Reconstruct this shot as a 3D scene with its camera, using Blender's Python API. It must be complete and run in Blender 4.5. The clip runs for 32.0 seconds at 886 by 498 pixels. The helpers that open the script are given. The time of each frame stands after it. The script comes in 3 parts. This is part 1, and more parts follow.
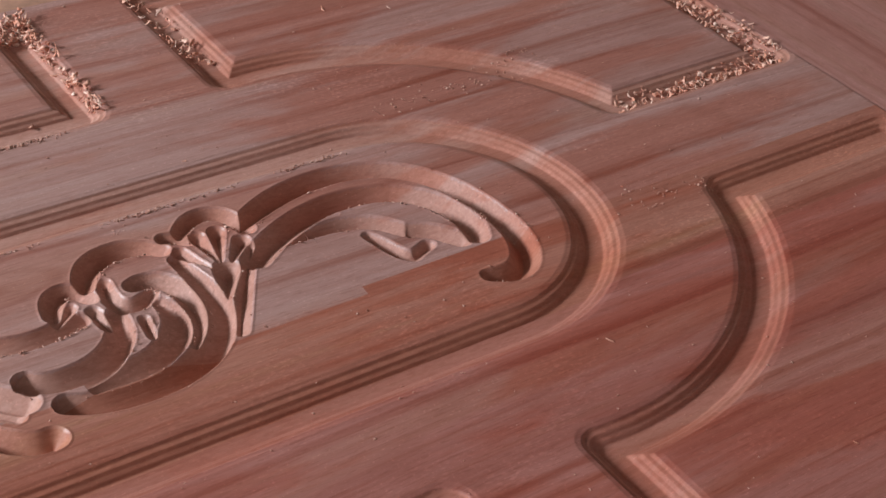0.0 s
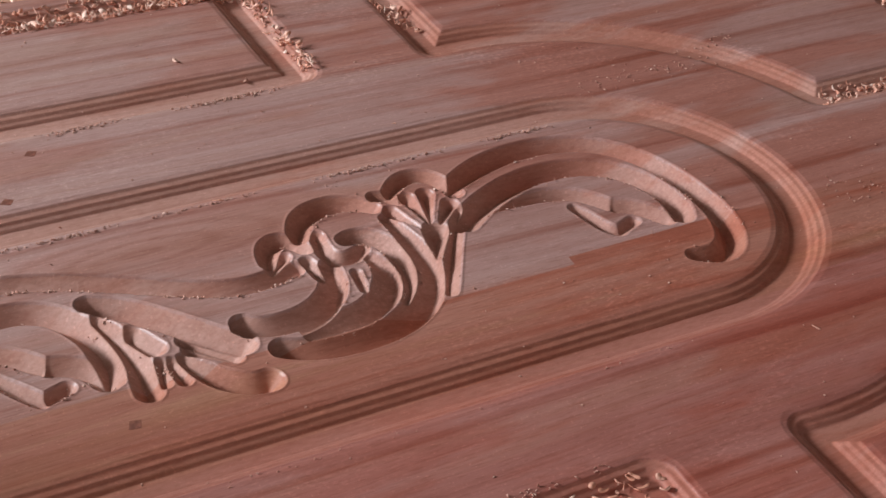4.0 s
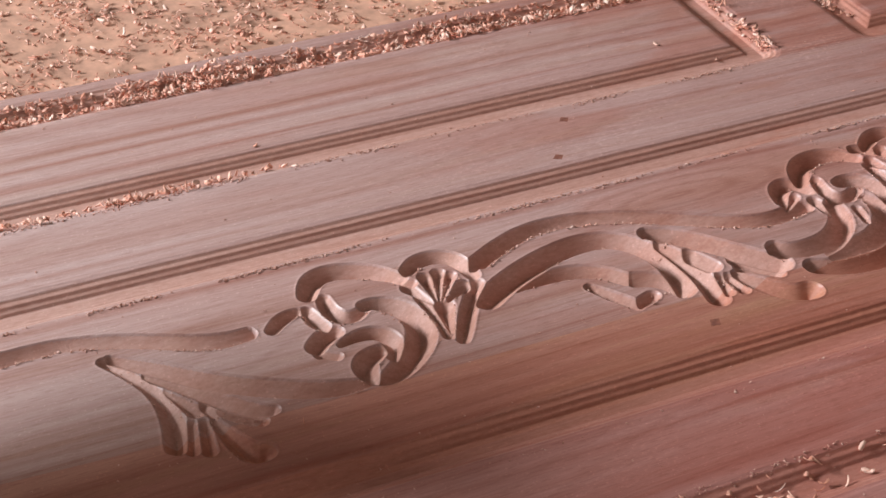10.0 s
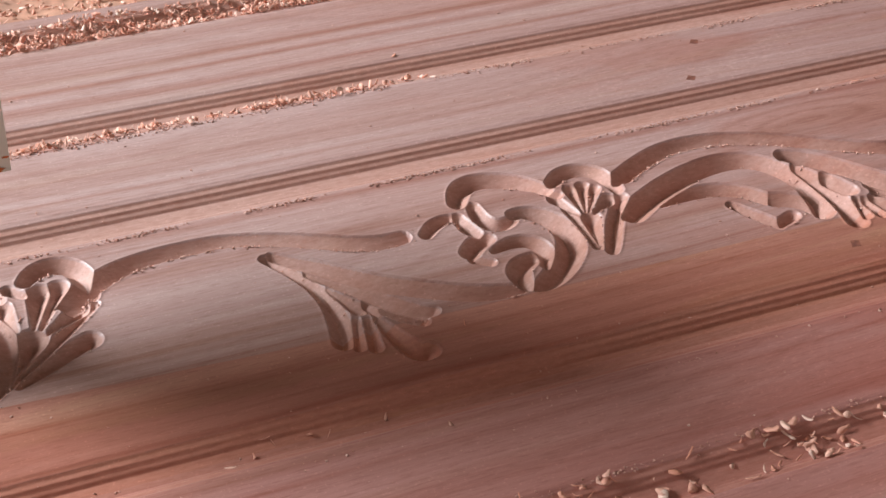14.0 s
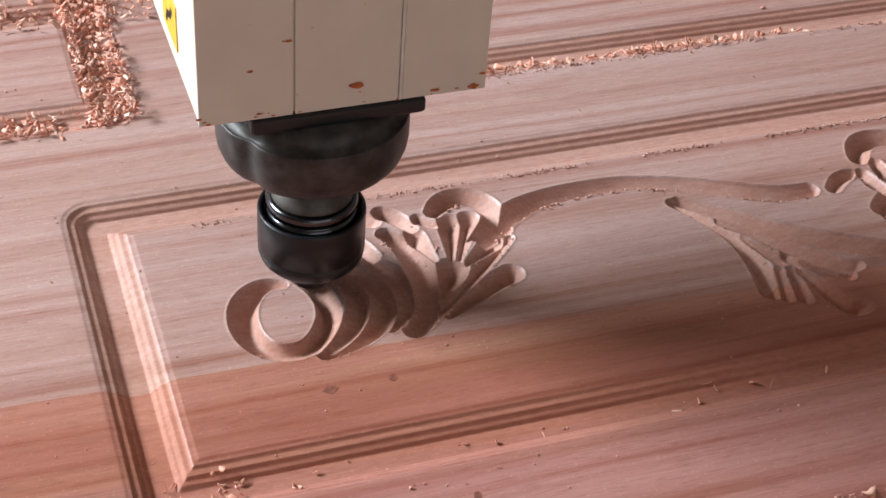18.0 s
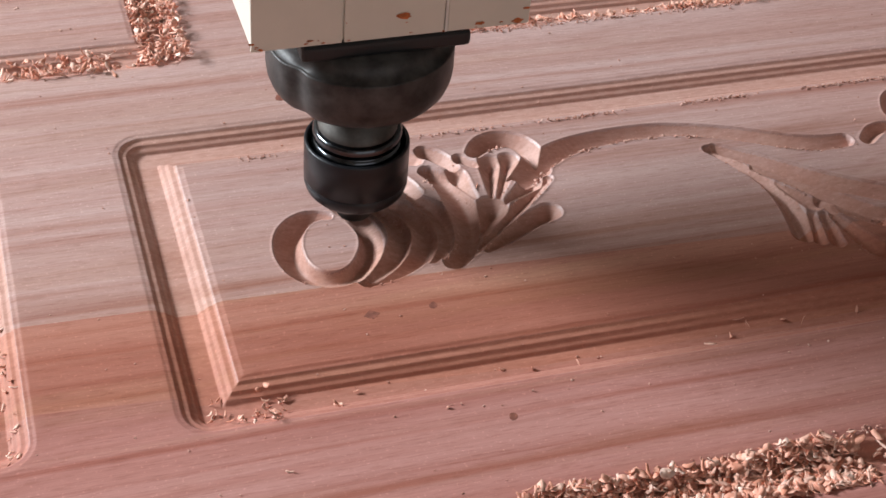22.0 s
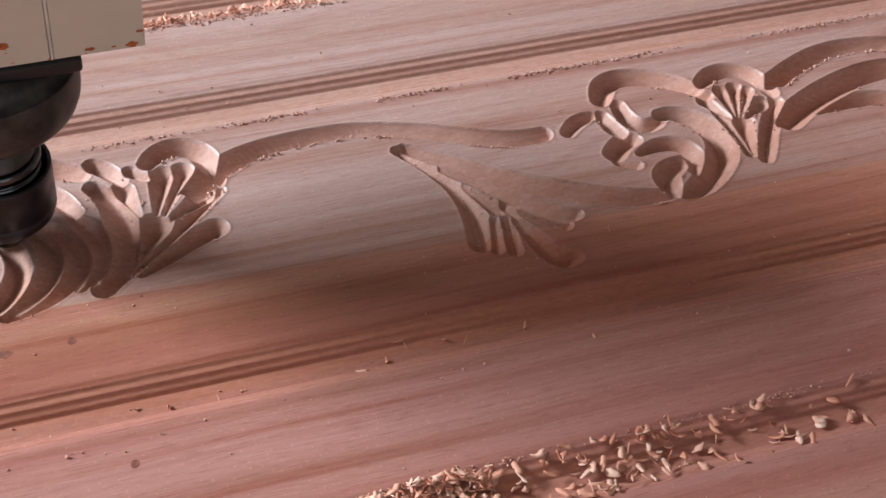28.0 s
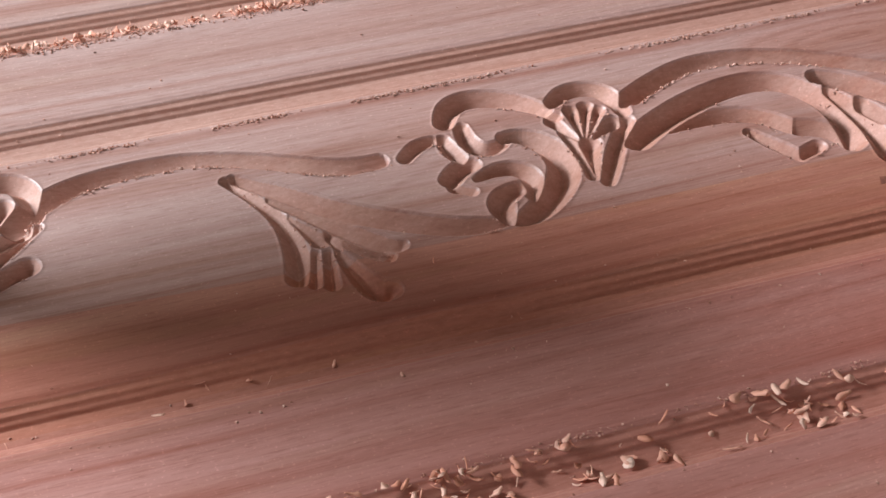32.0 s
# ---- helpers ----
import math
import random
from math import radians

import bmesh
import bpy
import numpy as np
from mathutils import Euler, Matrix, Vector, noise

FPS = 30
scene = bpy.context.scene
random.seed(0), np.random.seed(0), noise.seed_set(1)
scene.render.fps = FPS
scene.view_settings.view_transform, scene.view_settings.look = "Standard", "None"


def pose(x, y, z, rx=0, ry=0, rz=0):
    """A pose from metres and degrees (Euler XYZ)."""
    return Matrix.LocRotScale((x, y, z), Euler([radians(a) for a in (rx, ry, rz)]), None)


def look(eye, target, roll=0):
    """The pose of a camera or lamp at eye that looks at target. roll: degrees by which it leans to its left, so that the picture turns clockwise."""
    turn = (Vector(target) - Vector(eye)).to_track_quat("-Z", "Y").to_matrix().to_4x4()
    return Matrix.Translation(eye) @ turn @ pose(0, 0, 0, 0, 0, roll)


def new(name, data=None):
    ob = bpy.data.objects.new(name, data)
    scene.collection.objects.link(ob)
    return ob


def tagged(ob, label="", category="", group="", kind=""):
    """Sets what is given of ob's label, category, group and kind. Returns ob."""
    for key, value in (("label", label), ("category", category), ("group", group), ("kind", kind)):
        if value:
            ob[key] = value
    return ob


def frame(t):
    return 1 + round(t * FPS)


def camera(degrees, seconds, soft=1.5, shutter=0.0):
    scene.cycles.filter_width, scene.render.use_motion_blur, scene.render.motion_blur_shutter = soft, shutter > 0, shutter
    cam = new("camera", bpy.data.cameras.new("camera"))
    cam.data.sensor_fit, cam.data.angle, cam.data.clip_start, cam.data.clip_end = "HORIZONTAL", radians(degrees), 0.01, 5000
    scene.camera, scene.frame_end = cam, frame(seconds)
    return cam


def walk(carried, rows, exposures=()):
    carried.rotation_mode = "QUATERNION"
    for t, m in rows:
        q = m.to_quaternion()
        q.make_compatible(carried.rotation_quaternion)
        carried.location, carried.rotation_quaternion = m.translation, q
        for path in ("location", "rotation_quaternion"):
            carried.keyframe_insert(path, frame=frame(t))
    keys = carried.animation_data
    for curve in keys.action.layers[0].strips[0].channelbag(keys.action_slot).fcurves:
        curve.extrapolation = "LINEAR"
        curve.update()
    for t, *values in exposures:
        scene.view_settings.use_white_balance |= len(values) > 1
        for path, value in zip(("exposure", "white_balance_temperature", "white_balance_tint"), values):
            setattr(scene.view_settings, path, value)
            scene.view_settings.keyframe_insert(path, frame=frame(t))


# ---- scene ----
# seconds, eye, then heading, tilt and lean in degrees
ROWS = [
    (0, 0.4963, -0.6592, 0.4936, -38.62, -36.31, 5.98),
    (0.5, 0.4896, -0.6510, 0.4907, -37.69, -36.65, 6.16),
    (1, 0.4811, -0.6465, 0.4856, -37.02, -36.61, 6.59),
    (1.5, 0.4804, -0.6467, 0.4877, -36.48, -36.80, 6.63),
    (2, 0.4791, -0.6443, 0.4880, -35.68, -36.94, 6.46),
    (2.5, 0.4714, -0.6430, 0.4884, -35.09, -37.19, 6.69),
    (4.5, 0.4477, -0.6470, 0.4806, -32.44, -37.00, 6.71),
    (5, 0.4491, -0.6423, 0.4830, -31.32, -37.43, 6.57),
    (5.5, 0.4437, -0.6412, 0.4766, -30.34, -37.36, 6.29),
    (6, 0.4415, -0.6434, 0.4757, -30.03, -37.67, 6.23),
    (6.5, 0.4310, -0.6524, 0.4809, -29.42, -37.83, 5.85),
    (7, 0.4025, -0.6432, 0.4826, -28.74, -38.00, 5.92),
    (7.5, 0.3581, -0.6306, 0.4906, -21.49, -38.74, 3.17),
    (8, 0.3279, -0.6464, 0.4852, -18.25, -38.22, 1.78),
    (8.5, 0.2902, -0.6885, 0.5184, -18.21, -36.64, 1.70),
    (9, 0.2580, -0.7228, 0.5201, -19.38, -35.20, 1.80),
    (9.5, 0.2288, -0.7299, 0.5196, -20.26, -35.16, 1.63),
    (10, 0.1983, -0.7058, 0.5343, -25.19, -36.46, 1.35),
    (10.5, 0.1611, -0.6994, 0.5404, -28.51, -37.49, 2.58),
    (11, 0.1446, -0.6991, 0.5377, -28.33, -37.63, 2.74),
    (11.5, 0.1459, -0.7012, 0.5391, -27.85, -37.95, 2.67),
    (12, 0.1419, -0.7015, 0.5388, -27.55, -38.09, 2.68),
    (12.5, 0.1364, -0.7025, 0.5377, -26.41, -38.33, 2.32),
    (13, 0.1332, -0.7026, 0.5353, -26.07, -38.51, 2.47),
    (13.5, 0.1279, -0.6991, 0.5393, -25.58, -38.98, 2.57),
    (14, 0.1133, -0.6944, 0.5353, -25.29, -39.02, 3.57),
    (14.5, 0.0823, -0.6823, 0.5263, -23.86, -38.87, 4.04),
    (15, 0.0509, -0.6746, 0.5209, -19.32, -39.04, 2.88),
    (15.5, 0.0283, -0.6578, 0.5122, -18.07, -39.86, 2.85),
    (17.5, -0.0311, -0.6230, 0.4882, -21.55, -39.72, 4.24),
    (18, -0.0445, -0.6294, 0.4873, -21.68, -39.41, 4.53),
    (18.5, -0.0559, -0.6298, 0.4885, -21.46, -39.58, 4.74),
    (19, -0.0549, -0.6320, 0.4864, -21.35, -39.39, 4.93),
    (19.5, -0.0480, -0.6340, 0.4857, -21.00, -39.41, 4.70),
    (20, -0.0432, -0.6364, 0.4843, -20.85, -39.51, 4.60),
    (20.5, -0.0467, -0.6408, 0.4830, -20.49, -39.54, 4.51),
    (21, -0.0472, -0.6502, 0.4821, -20.63, -39.41, 4.56),
    (21.5, -0.0496, -0.6566, 0.4787, -20.63, -39.54, 4.79),
    (22, -0.0575, -0.6606, 0.4768, -20.12, -39.66, 4.76),
    (22.5, -0.0548, -0.6591, 0.4793, -19.55, -39.96, 4.96),
    (23, -0.0500, -0.6622, 0.4804, -19.11, -39.95, 4.81),
    (23.5, -0.0499, -0.6630, 0.4785, -18.52, -39.86, 4.69),
    (24, -0.0518, -0.6625, 0.4743, -17.72, -39.78, 4.40),
    (24.5, -0.0522, -0.6588, 0.4720, -16.95, -40.07, 4.29),
    (25, -0.0514, -0.6530, 0.4686, -16.74, -40.36, 4.21),
    (25.5, -0.0480, -0.6478, 0.4670, -16.90, -40.64, 4.25),
    (26, -0.0382, -0.6389, 0.4693, -20.16, -40.83, 5.98),
    (26.5, -0.0151, -0.6392, 0.4724, -24.97, -40.12, 6.02),
    (28.5, 0.1283, -0.6503, 0.5198, -20.11, -44.53, 3.10),
    (29, 0.1456, -0.6522, 0.5271, -18.49, -45.18, 2.31),
    (29.5, 0.1474, -0.6484, 0.5161, -19.56, -44.90, 2.93),
    (30, 0.1570, -0.6468, 0.5109, -19.59, -44.78, 2.59),
    (30.5, 0.1651, -0.6444, 0.5105, -19.54, -45.02, 2.15),
    (31, 0.1733, -0.6501, 0.5110, -19.34, -44.76, 1.16),
    (31.5, 0.1874, -0.6519, 0.5131, -19.55, -44.67, 0.82),
    (32, 0.2133, -0.6551, 0.5105, -19.20, -43.71, 1.11),
]
cam = camera(31.65, 32.0, soft=1.6)
EXPOSURES = [(0.0, -0.68), (7.0, -0.64), (10.5, -0.36), (15.0, -0.31), (18.0, -0.41), (26.0, -0.54), (29.0, -0.33), (32.0, -0.29)]
walk(cam, [(t, pose(x, y, z, 90 + tilt, 0, heading) @ pose(0, 0, 0, 0, 0, lean)) for t, x, y, z, heading, tilt, lean in ROWS], EXPOSURES)

# ---------------------------------------------------------------- light
world = bpy.data.worlds.new("sky")
world.use_nodes = True
scene.world = world
wn = world.node_tree.nodes
sky = wn.new("ShaderNodeTexSky")
sky.sky_type, sky.sun_disc = "NISHITA", False
sky.sun_elevation, sky.sun_rotation = radians(35), radians(-60)
world.node_tree.links.new(sky.outputs["Color"], wn["Background"].inputs["Color"])
wn["Background"].inputs["Strength"].default_value = 0.06


def opening_lamp(name, m, width, height, watts, colour):
    data = bpy.data.lights.new(name, "AREA")
    data.shape, data.size, data.size_y = "RECTANGLE", width, height
    data.energy, data.color = watts, colour
    ob = new(name, data)
    ob.matrix_world = m
    return ob


# daylight through the west window, and a weak added fill from the south
opening_lamp("west_daylight", look((-2.70, 1.40, 1.74), (0.1, -0.1, 0.0)), 1.6, 0.8, 405, (0.87, 0.945, 1.0))
opening_lamp("south_fill", look((0.50, -3.62, 0.95), (0.5, 0.0, 0.95)), 3.0, 2.2, 24, (1.0, 0.95, 0.91))


# ---------------------------------------------------------------- materials
def material(name):
    m = bpy.data.materials.new(name)
    m.use_nodes = True
    return m, m.node_tree.nodes, m.node_tree.links, m.node_tree.nodes["Principled BSDF"]


def ramp(nodes, stops):
    r = nodes.new("ShaderNodeValToRGB")
    el = r.color_ramp.elements
    while len(el) > 1:
        el.remove(el[-1])
    el[0].position, el[0].color = stops[0][0], (*stops[0][1], 1)
    for p, c in stops[1:]:
        el.new(p).color = (*c, 1)
    return r


def mixed(nodes, links, kind, fac, a, b):
    n = nodes.new("ShaderNodeMix")
    n.data_type, n.blend_type = "RGBA", kind
    for i, v in ((0, fac), (6, a), (7, b)):
        if hasattr(v, "is_linked"):
            links.new(v, n.inputs[i])
        elif isinstance(v, tuple):
            n.inputs[i].default_value = (*v, 1)
        else:
            n.inputs[i].default_value = v
    return n.outputs[2]


def noise_tex(nodes, links, vec, scale, detail=4.0, rough=0.55, dist=0.0):
    n = nodes.new("ShaderNodeTexNoise")
    n.inputs["Scale"].default_value = scale
    n.inputs["Detail"].default_value = detail
    n.inputs["Roughness"].default_value = rough
    n.inputs["Distortion"].default_value = dist
    links.new(vec, n.inputs["Vector"])
    return n.outputs["Fac"]


OVAL = (0.66, -0.058)


def red_wood(name, dark, mid, light, redder, sap_tint, rough, shift, fresh=False):
    """Freshly milled red hardwood, its grain along x."""
    m, n, l, b = material(name)
    co = n.new("ShaderNodeTexCoord")
    off = n.new("ShaderNodeVectorMath")
    off.operation = "ADD"
    off.inputs[1].default_value = (shift, shift * 0.4, 0.0)
    # the growth rings wander a little from the long edge
    bend = n.new("ShaderNodeTexNoise")
    bend.inputs["Scale"].default_value, bend.inputs["Detail"].default_value = 2.6, 2.0
    l.new(co.outputs["Object"], bend.inputs["Vector"])
    sway = n.new("ShaderNodeVectorMath")
    sway.operation = "MULTIPLY_ADD"
    sway.inputs[1].default_value = (0.0, 0.016, 0.0)
    l.new(bend.outputs["Color"], sway.inputs[0])
    l.new(co.outputs["Object"], sway.inputs[2])
    l.new(sway.outputs[0], off.inputs[0])

    def grain(scale):
        mp = n.new("ShaderNodeMapping")
        mp.inputs["Scale"].default_value = scale
        l.new(off.outputs[0], mp.inputs["Vector"])
        return mp.outputs["Vector"]

    broad = noise_tex(n, l, grain((0.55, 15, 15)), 1.5, 4, 0.6, 0.35)
    streak = noise_tex(n, l, grain((0.7, 62, 62)), 1.6, 4, 0.62, 0.12)
    fine = noise_tex(n, l, grain((5, 330, 330)), 1.5, 3, 0.6, 0.3)
    figure = noise_tex(n, l, grain((1.3, 7.5, 7.5)), 1.3, 1.5, 0.4, 0.2)
    specks = noise_tex(n, l, grain((260, 520, 520)), 1.0, 2, 0.5)
    torn = noise_tex(n, l, grain((6, 14, 14)), 1.6, 2, 0.5, 0.3)
    r = ramp(n, [(0.26, dark), (0.48, mid), (0.72, light)])
    l.new(broad, r.inputs["Fac"])
    # growth rings, cut lengthways into long loops
    rings = n.new("ShaderNodeMath")
    rings.operation = "MULTIPLY"
    rings.inputs[1].default_value = 95.0
    l.new(figure, rings.inputs[0])
    wave = n.new("ShaderNodeMath")
    wave.operation = "SINE"
    l.new(rings.outputs[0], wave.inputs[0])
    r1 = ramp(n, [(0.0, (1, 1, 1)), (0.45, (1, 1, 1)), (1.0, (0.82, 0.74, 0.70))])
    l.new(wave.outputs[0], r1.inputs["Fac"])
    c = mixed(n, l, "MULTIPLY", 0.32, r.outputs["Color"], r1.outputs["Color"])
    # one long oval figure, where the saw ran through a bulge of the rings
    oval = n.new("ShaderNodeMapping")
    oval.inputs["Scale"].default_value = (9.5, 42, 42)
    oval.inputs["Location"].default_value = (-9.5 * OVAL[0], -42 * OVAL[1] - 42 * 0.008, 0)
    l.new(sway.outputs[0], oval.inputs["Vector"])
    far = n.new("ShaderNodeVectorMath")
    far.operation = "LENGTH"
    l.new(oval.outputs[0], far.inputs[0])
    lap = n.new("ShaderNodeMath")
    lap.operation = "MULTIPLY"
    lap.inputs[1].default_value = 21.0
    l.new(far.outputs["Value"], lap.inputs[0])
    loop = n.new("ShaderNodeMath")
    loop.operation = "SINE"
    l.new(lap.outputs[0], loop.inputs[0])
    r3 = ramp(n, [(0.2, (1, 1, 1)), (1.0, (0.80, 0.70, 0.66))])
    l.new(loop.outputs[0], r3.inputs["Fac"])
    inside = n.new("ShaderNodeMapRange")
    inside.inputs["From Min"].default_value, inside.inputs["From Max"].default_value = 1.15, 0.55
    inside.inputs["To Max"].default_value = 0.6
    l.new(far.outputs["Value"], inside.inputs["Value"])
    c = mixed(n, l, "MIX", inside.outputs[0], c, mixed(n, l, "MULTIPLY", 1.0, c, r3.outputs["Color"]))
    r2 = ramp(n, [(0.32, (0.76, 0.56, 0.48)), (0.46, (0.99, 0.97, 0.95)), (0.66, (1.10, 1.17, 1.18))])
    l.new(streak, r2.inputs["Fac"])
    c = mixed(n, l, "MULTIPLY", 0.4 if fresh else 0.9, c, r2.outputs["Color"])
    r4 = ramp(n, [(0.3, (0.91, 0.87, 0.85)), (0.7, (1.04, 1.04, 1.04))])
    l.new(fine, r4.inputs["Fac"])
    c = mixed(n, l, "MULTIPLY", 0.75, c, r4.outputs["Color"])
    pores = noise_tex(n, l, grain((90, 900, 900)), 1.0, 2, 0.6)
    r9 = ramp(n, [(0.34, (0.80, 0.72, 0.68)), (0.46, (1, 1, 1)), (0.58, (1, 1, 1)), (0.70, (1.14, 1.17, 1.18))])
    l.new(pores, r9.inputs["Fac"])
    c = mixed(n, l, "MULTIPLY", 0.35 if fresh else 0.7, c, r9.outputs["Color"])
    dust = noise_tex(n, l, co.outputs["Object"], 620, 2, 0.5)
    r10 = ramp(n, [(0.62, (1, 1, 1)), (0.70, (1.28, 1.34, 1.36))])
    l.new(dust, r10.inputs["Fac"])
    c = mixed(n, l, "MULTIPLY", 0.8, c, r10.outputs["Color"])
    sap = noise_tex(n, l, grain((1.6, 30, 30)), 1.4, 3, 0.55, 0.6)
    r6 = ramp(n, [(0.52, (1, 1, 1)), (0.66, sap_tint)])
    l.new(sap, r6.inputs["Fac"])
    c = mixed(n, l, "MULTIPLY", 1.0, c, r6.outputs["Color"])
    # redder wood towards the far end, its tone also darkened for weaker light there
    sep = n.new("ShaderNodeSeparateXYZ")
    l.new(co.outputs["Object"], sep.inputs[0])
    far_end = n.new("ShaderNodeMapRange")
    far_end.inputs["From Min"].default_value, far_end.inputs["From Max"].default_value = 0.30, 0.95
    l.new(sep.outputs["X"], far_end.inputs["Value"])
    c = mixed(n, l, "MIX", far_end.outputs[0], c, mixed(n, l, "MULTIPLY", 1.0, c, redder))
    # ragged blotches of deeper red in the heartwood
    blotch = noise_tex(n, l, grain((1.6, 9, 9)), 2.0, 5, 0.62, 0.4)
    r8 = ramp(n, [(0.47, (1.02, 1.05, 1.06)), (0.55, (0.92, 0.66, 0.56))])
    l.new(blotch, r8.inputs["Fac"])
    c = mixed(n, l, "MIX", far_end.outputs[0], c, mixed(n, l, "MULTIPLY", 0.85, c, r8.outputs["Color"]))
    # fuzzy torn grain, in patches only
    where = n.new("ShaderNodeMapRange")
    where.inputs["From Min"].default_value, where.inputs["From Max"].default_value = 0.52, 0.66
    l.new(torn, where.inputs["Value"])
    tips = ramp(n, [(0.54, (0, 0, 0)), (0.62, (1, 1, 1))])
    l.new(specks, tips.inputs["Fac"])
    here = mixed(n, l, "MULTIPLY", 1.0, tips.outputs["Color"], where.outputs[0])
    here = mixed(n, l, "MULTIPLY", 1.0, here, far_end.outputs[0])
    c = mixed(n, l, "MIX", here, c, mixed(n, l, "MULTIPLY", 1.0, c, (1.24, 1.30, 1.32)))
    if fresh:
        # newly milled wood is paler and warmer than the sanded face, and torn in places
        c = mixed(n, l, "MIX", 0.14, c, (0.66, 0.41, 0.33))
        # this warm tint also imitates bounced light in the shaded cuts
        c = mixed(n, l, "MULTIPLY", 1.0, c, (1.03, 0.955, 0.89))
        tear = noise_tex(n, l, grain((170, 520, 520)), 1.0, 3, 0.6)
        r7 = ramp(n, [(0.38, (0.88, 0.80, 0.77)), (0.5, (1, 1, 1)), (0.64, (1.08, 1.10, 1.11))])
        l.new(tear, r7.inputs["Fac"])
        c = mixed(n, l, "MULTIPLY", 0.55, c, r7.outputs["Color"])
    l.new(c, b.inputs["Base Color"])
    b.inputs["Specular IOR Level"].default_value = 0.25 if fresh else 0.6
    rr = n.new("ShaderNodeMapRange")
    rr.inputs["To Min"].default_value, rr.inputs["To Max"].default_value = rough - 0.10, rough + 0.16
    l.new(streak, rr.inputs["Value"])
    l.new(rr.outputs[0], b.inputs["Roughness"])
    mul = n.new("ShaderNodeMath")
    mul.operation = "MULTIPLY_ADD"
    l.new(specks, mul.inputs[0])
    l.new(where.outputs[0], mul.inputs[1])
    l.new(fine, mul.inputs[2])
    bump = n.new("ShaderNodeBump")
    bump.inputs["Strength"].default_value, bump.inputs["Distance"].default_value = 0.4 if fresh else 0.32, 0.0005
    l.new(mul.outputs[0], bump.inputs["Height"])
    l.new(bump.outputs["Normal"], b.inputs["Normal"])
    return m


PALE_TONES = (0.42, 0.235, 0.198), (0.485, 0.306, 0.280), (0.54, 0.370, 0.350), (0.87, 0.70, 0.67), (1.0, 1.0, 0.96)
ROSE_TONES = (0.34, 0.124, 0.098), (0.43, 0.186, 0.158), (0.49, 0.245, 0.218), (0.91, 0.78, 0.76), (0.98, 1.03, 0.97)
DEEP_TONES = (0.29, 0.090, 0.060), (0.39, 0.146, 0.103), (0.475, 0.215, 0.158), (0.97, 0.93, 0.94), (1.0, 1.12, 0.98)
PALE, PALE_CUT = red_wood("pale_red_hardwood", *PALE_TONES, 0.40, 2.0), red_wood("pale_fresh_cut_hardwood", *PALE_TONES, 0.52, 2.0, True)
ROSE, ROSE_CUT = red_wood("rose_red_hardwood", *ROSE_TONES, 0.40, 8.1), red_wood("rose_fresh_cut_hardwood", *ROSE_TONES, 0.52, 8.1, True)
DEEP, DEEP_CUT = red_wood("deep_red_hardwood", *DEEP_TONES, 0.40, 5.3), red_wood("deep_fresh_cut_hardwood", *DEEP_TONES, 0.52, 5.3, True)


def plain(name, colour, rough, metal=0.0, grain=0.15, scale=60):
    m, n, l, b = material(name)
    co = n.new("ShaderNodeTexCoord")
    f = noise_tex(n, l, co.outputs["Object"], scale, 5, 0.6)
    r = ramp(n, [(0.3, tuple(c * (1 - grain) for c in colour)), (0.7, tuple(min(1, c * (1 + grain)) for c in colour))])
    l.new(f, r.inputs["Fac"])
    l.new(r.outputs["Color"], b.inputs["Base Color"])
    b.inputs["Roughness"].default_value, b.inputs["Metallic"].default_value = rough, metal
    return m


CREAM = plain("cream_enamel", (0.68, 0.64, 0.56), 0.4, 0, 0.05, 30)
BLACK = plain("black_oxide_steel", (0.018, 0.018, 0.02), 0.45, 0.3)
STEEL = plain("turned_steel", (0.35, 0.34, 0.33), 0.25, 1.0)
BEAD = plain("white_enamel", (0.72, 0.70, 0.66), 0.4)
YELLOW = plain("yellow_vinyl", (0.75, 0.48, 0.04), 0.45)
RUST = plain("rust", (0.45, 0.13, 0.04), 0.8, 0, 0.5, 400)
NUT = plain("blackened_nut_steel", (0.012, 0.013, 0.016), 0.36, 0.3, 0.3, 90)
GLOSS = plain("polished_dark_steel", (0.09, 0.095, 0.105), 0.18, 1.0, 0.2, 200)
DULL = plain("dull_turned_steel", (0.085, 0.078, 0.072), 0.48, 0.8, 0.3, 150)
WORN = plain("dusty_blackened_steel", (0.040, 0.037, 0.036), 0.48, 0.3, 0.75, 90)
BOARD = plain("dusty_board", (0.54, 0.29, 0.20), 0.8, 0, 0.35, 40)
# unseen room surfaces, tinted warm so the light they bounce warms the shade
WALL = plain("plaster", (0.34, 0.29, 0.25), 0.8)
CONCRETE = plain("warm_concrete", (0.23, 0.175, 0.14), 0.8)


# ---------------------------------------------------------------- mesh helpers
def mesh_object(name, bm, mat, parent=None, label="", smooth=False):
    me = bpy.data.meshes.new(name)
    bm.to_mesh(me)
    bm.free()
    if smooth:
        me.polygons.foreach_set("use_smooth", [True] * len(me.polygons))
    me.materials.append(mat)
    ob = new(name, me)
    if parent:
        ob.parent = parent
    return tagged(ob, label)


def box(bm, x0, x1, y0, y1, z0, z1, bevel=0.0):
    m = Matrix.Translation(((x0 + x1) / 2, (y0 + y1) / 2, (z0 + z1) / 2)) @ Matrix.Diagonal((x1 - x0, y1 - y0, z1 - z0, 1))
    made = bmesh.ops.create_cube(bm, size=1, matrix=m)
    if bevel:
        edges = list({e for v in made["verts"] for e in v.link_edges})
        bmesh.ops.bevel(bm, geom=edges, offset=bevel, segments=3, affect="EDGES", profile=0.6)
    return bm


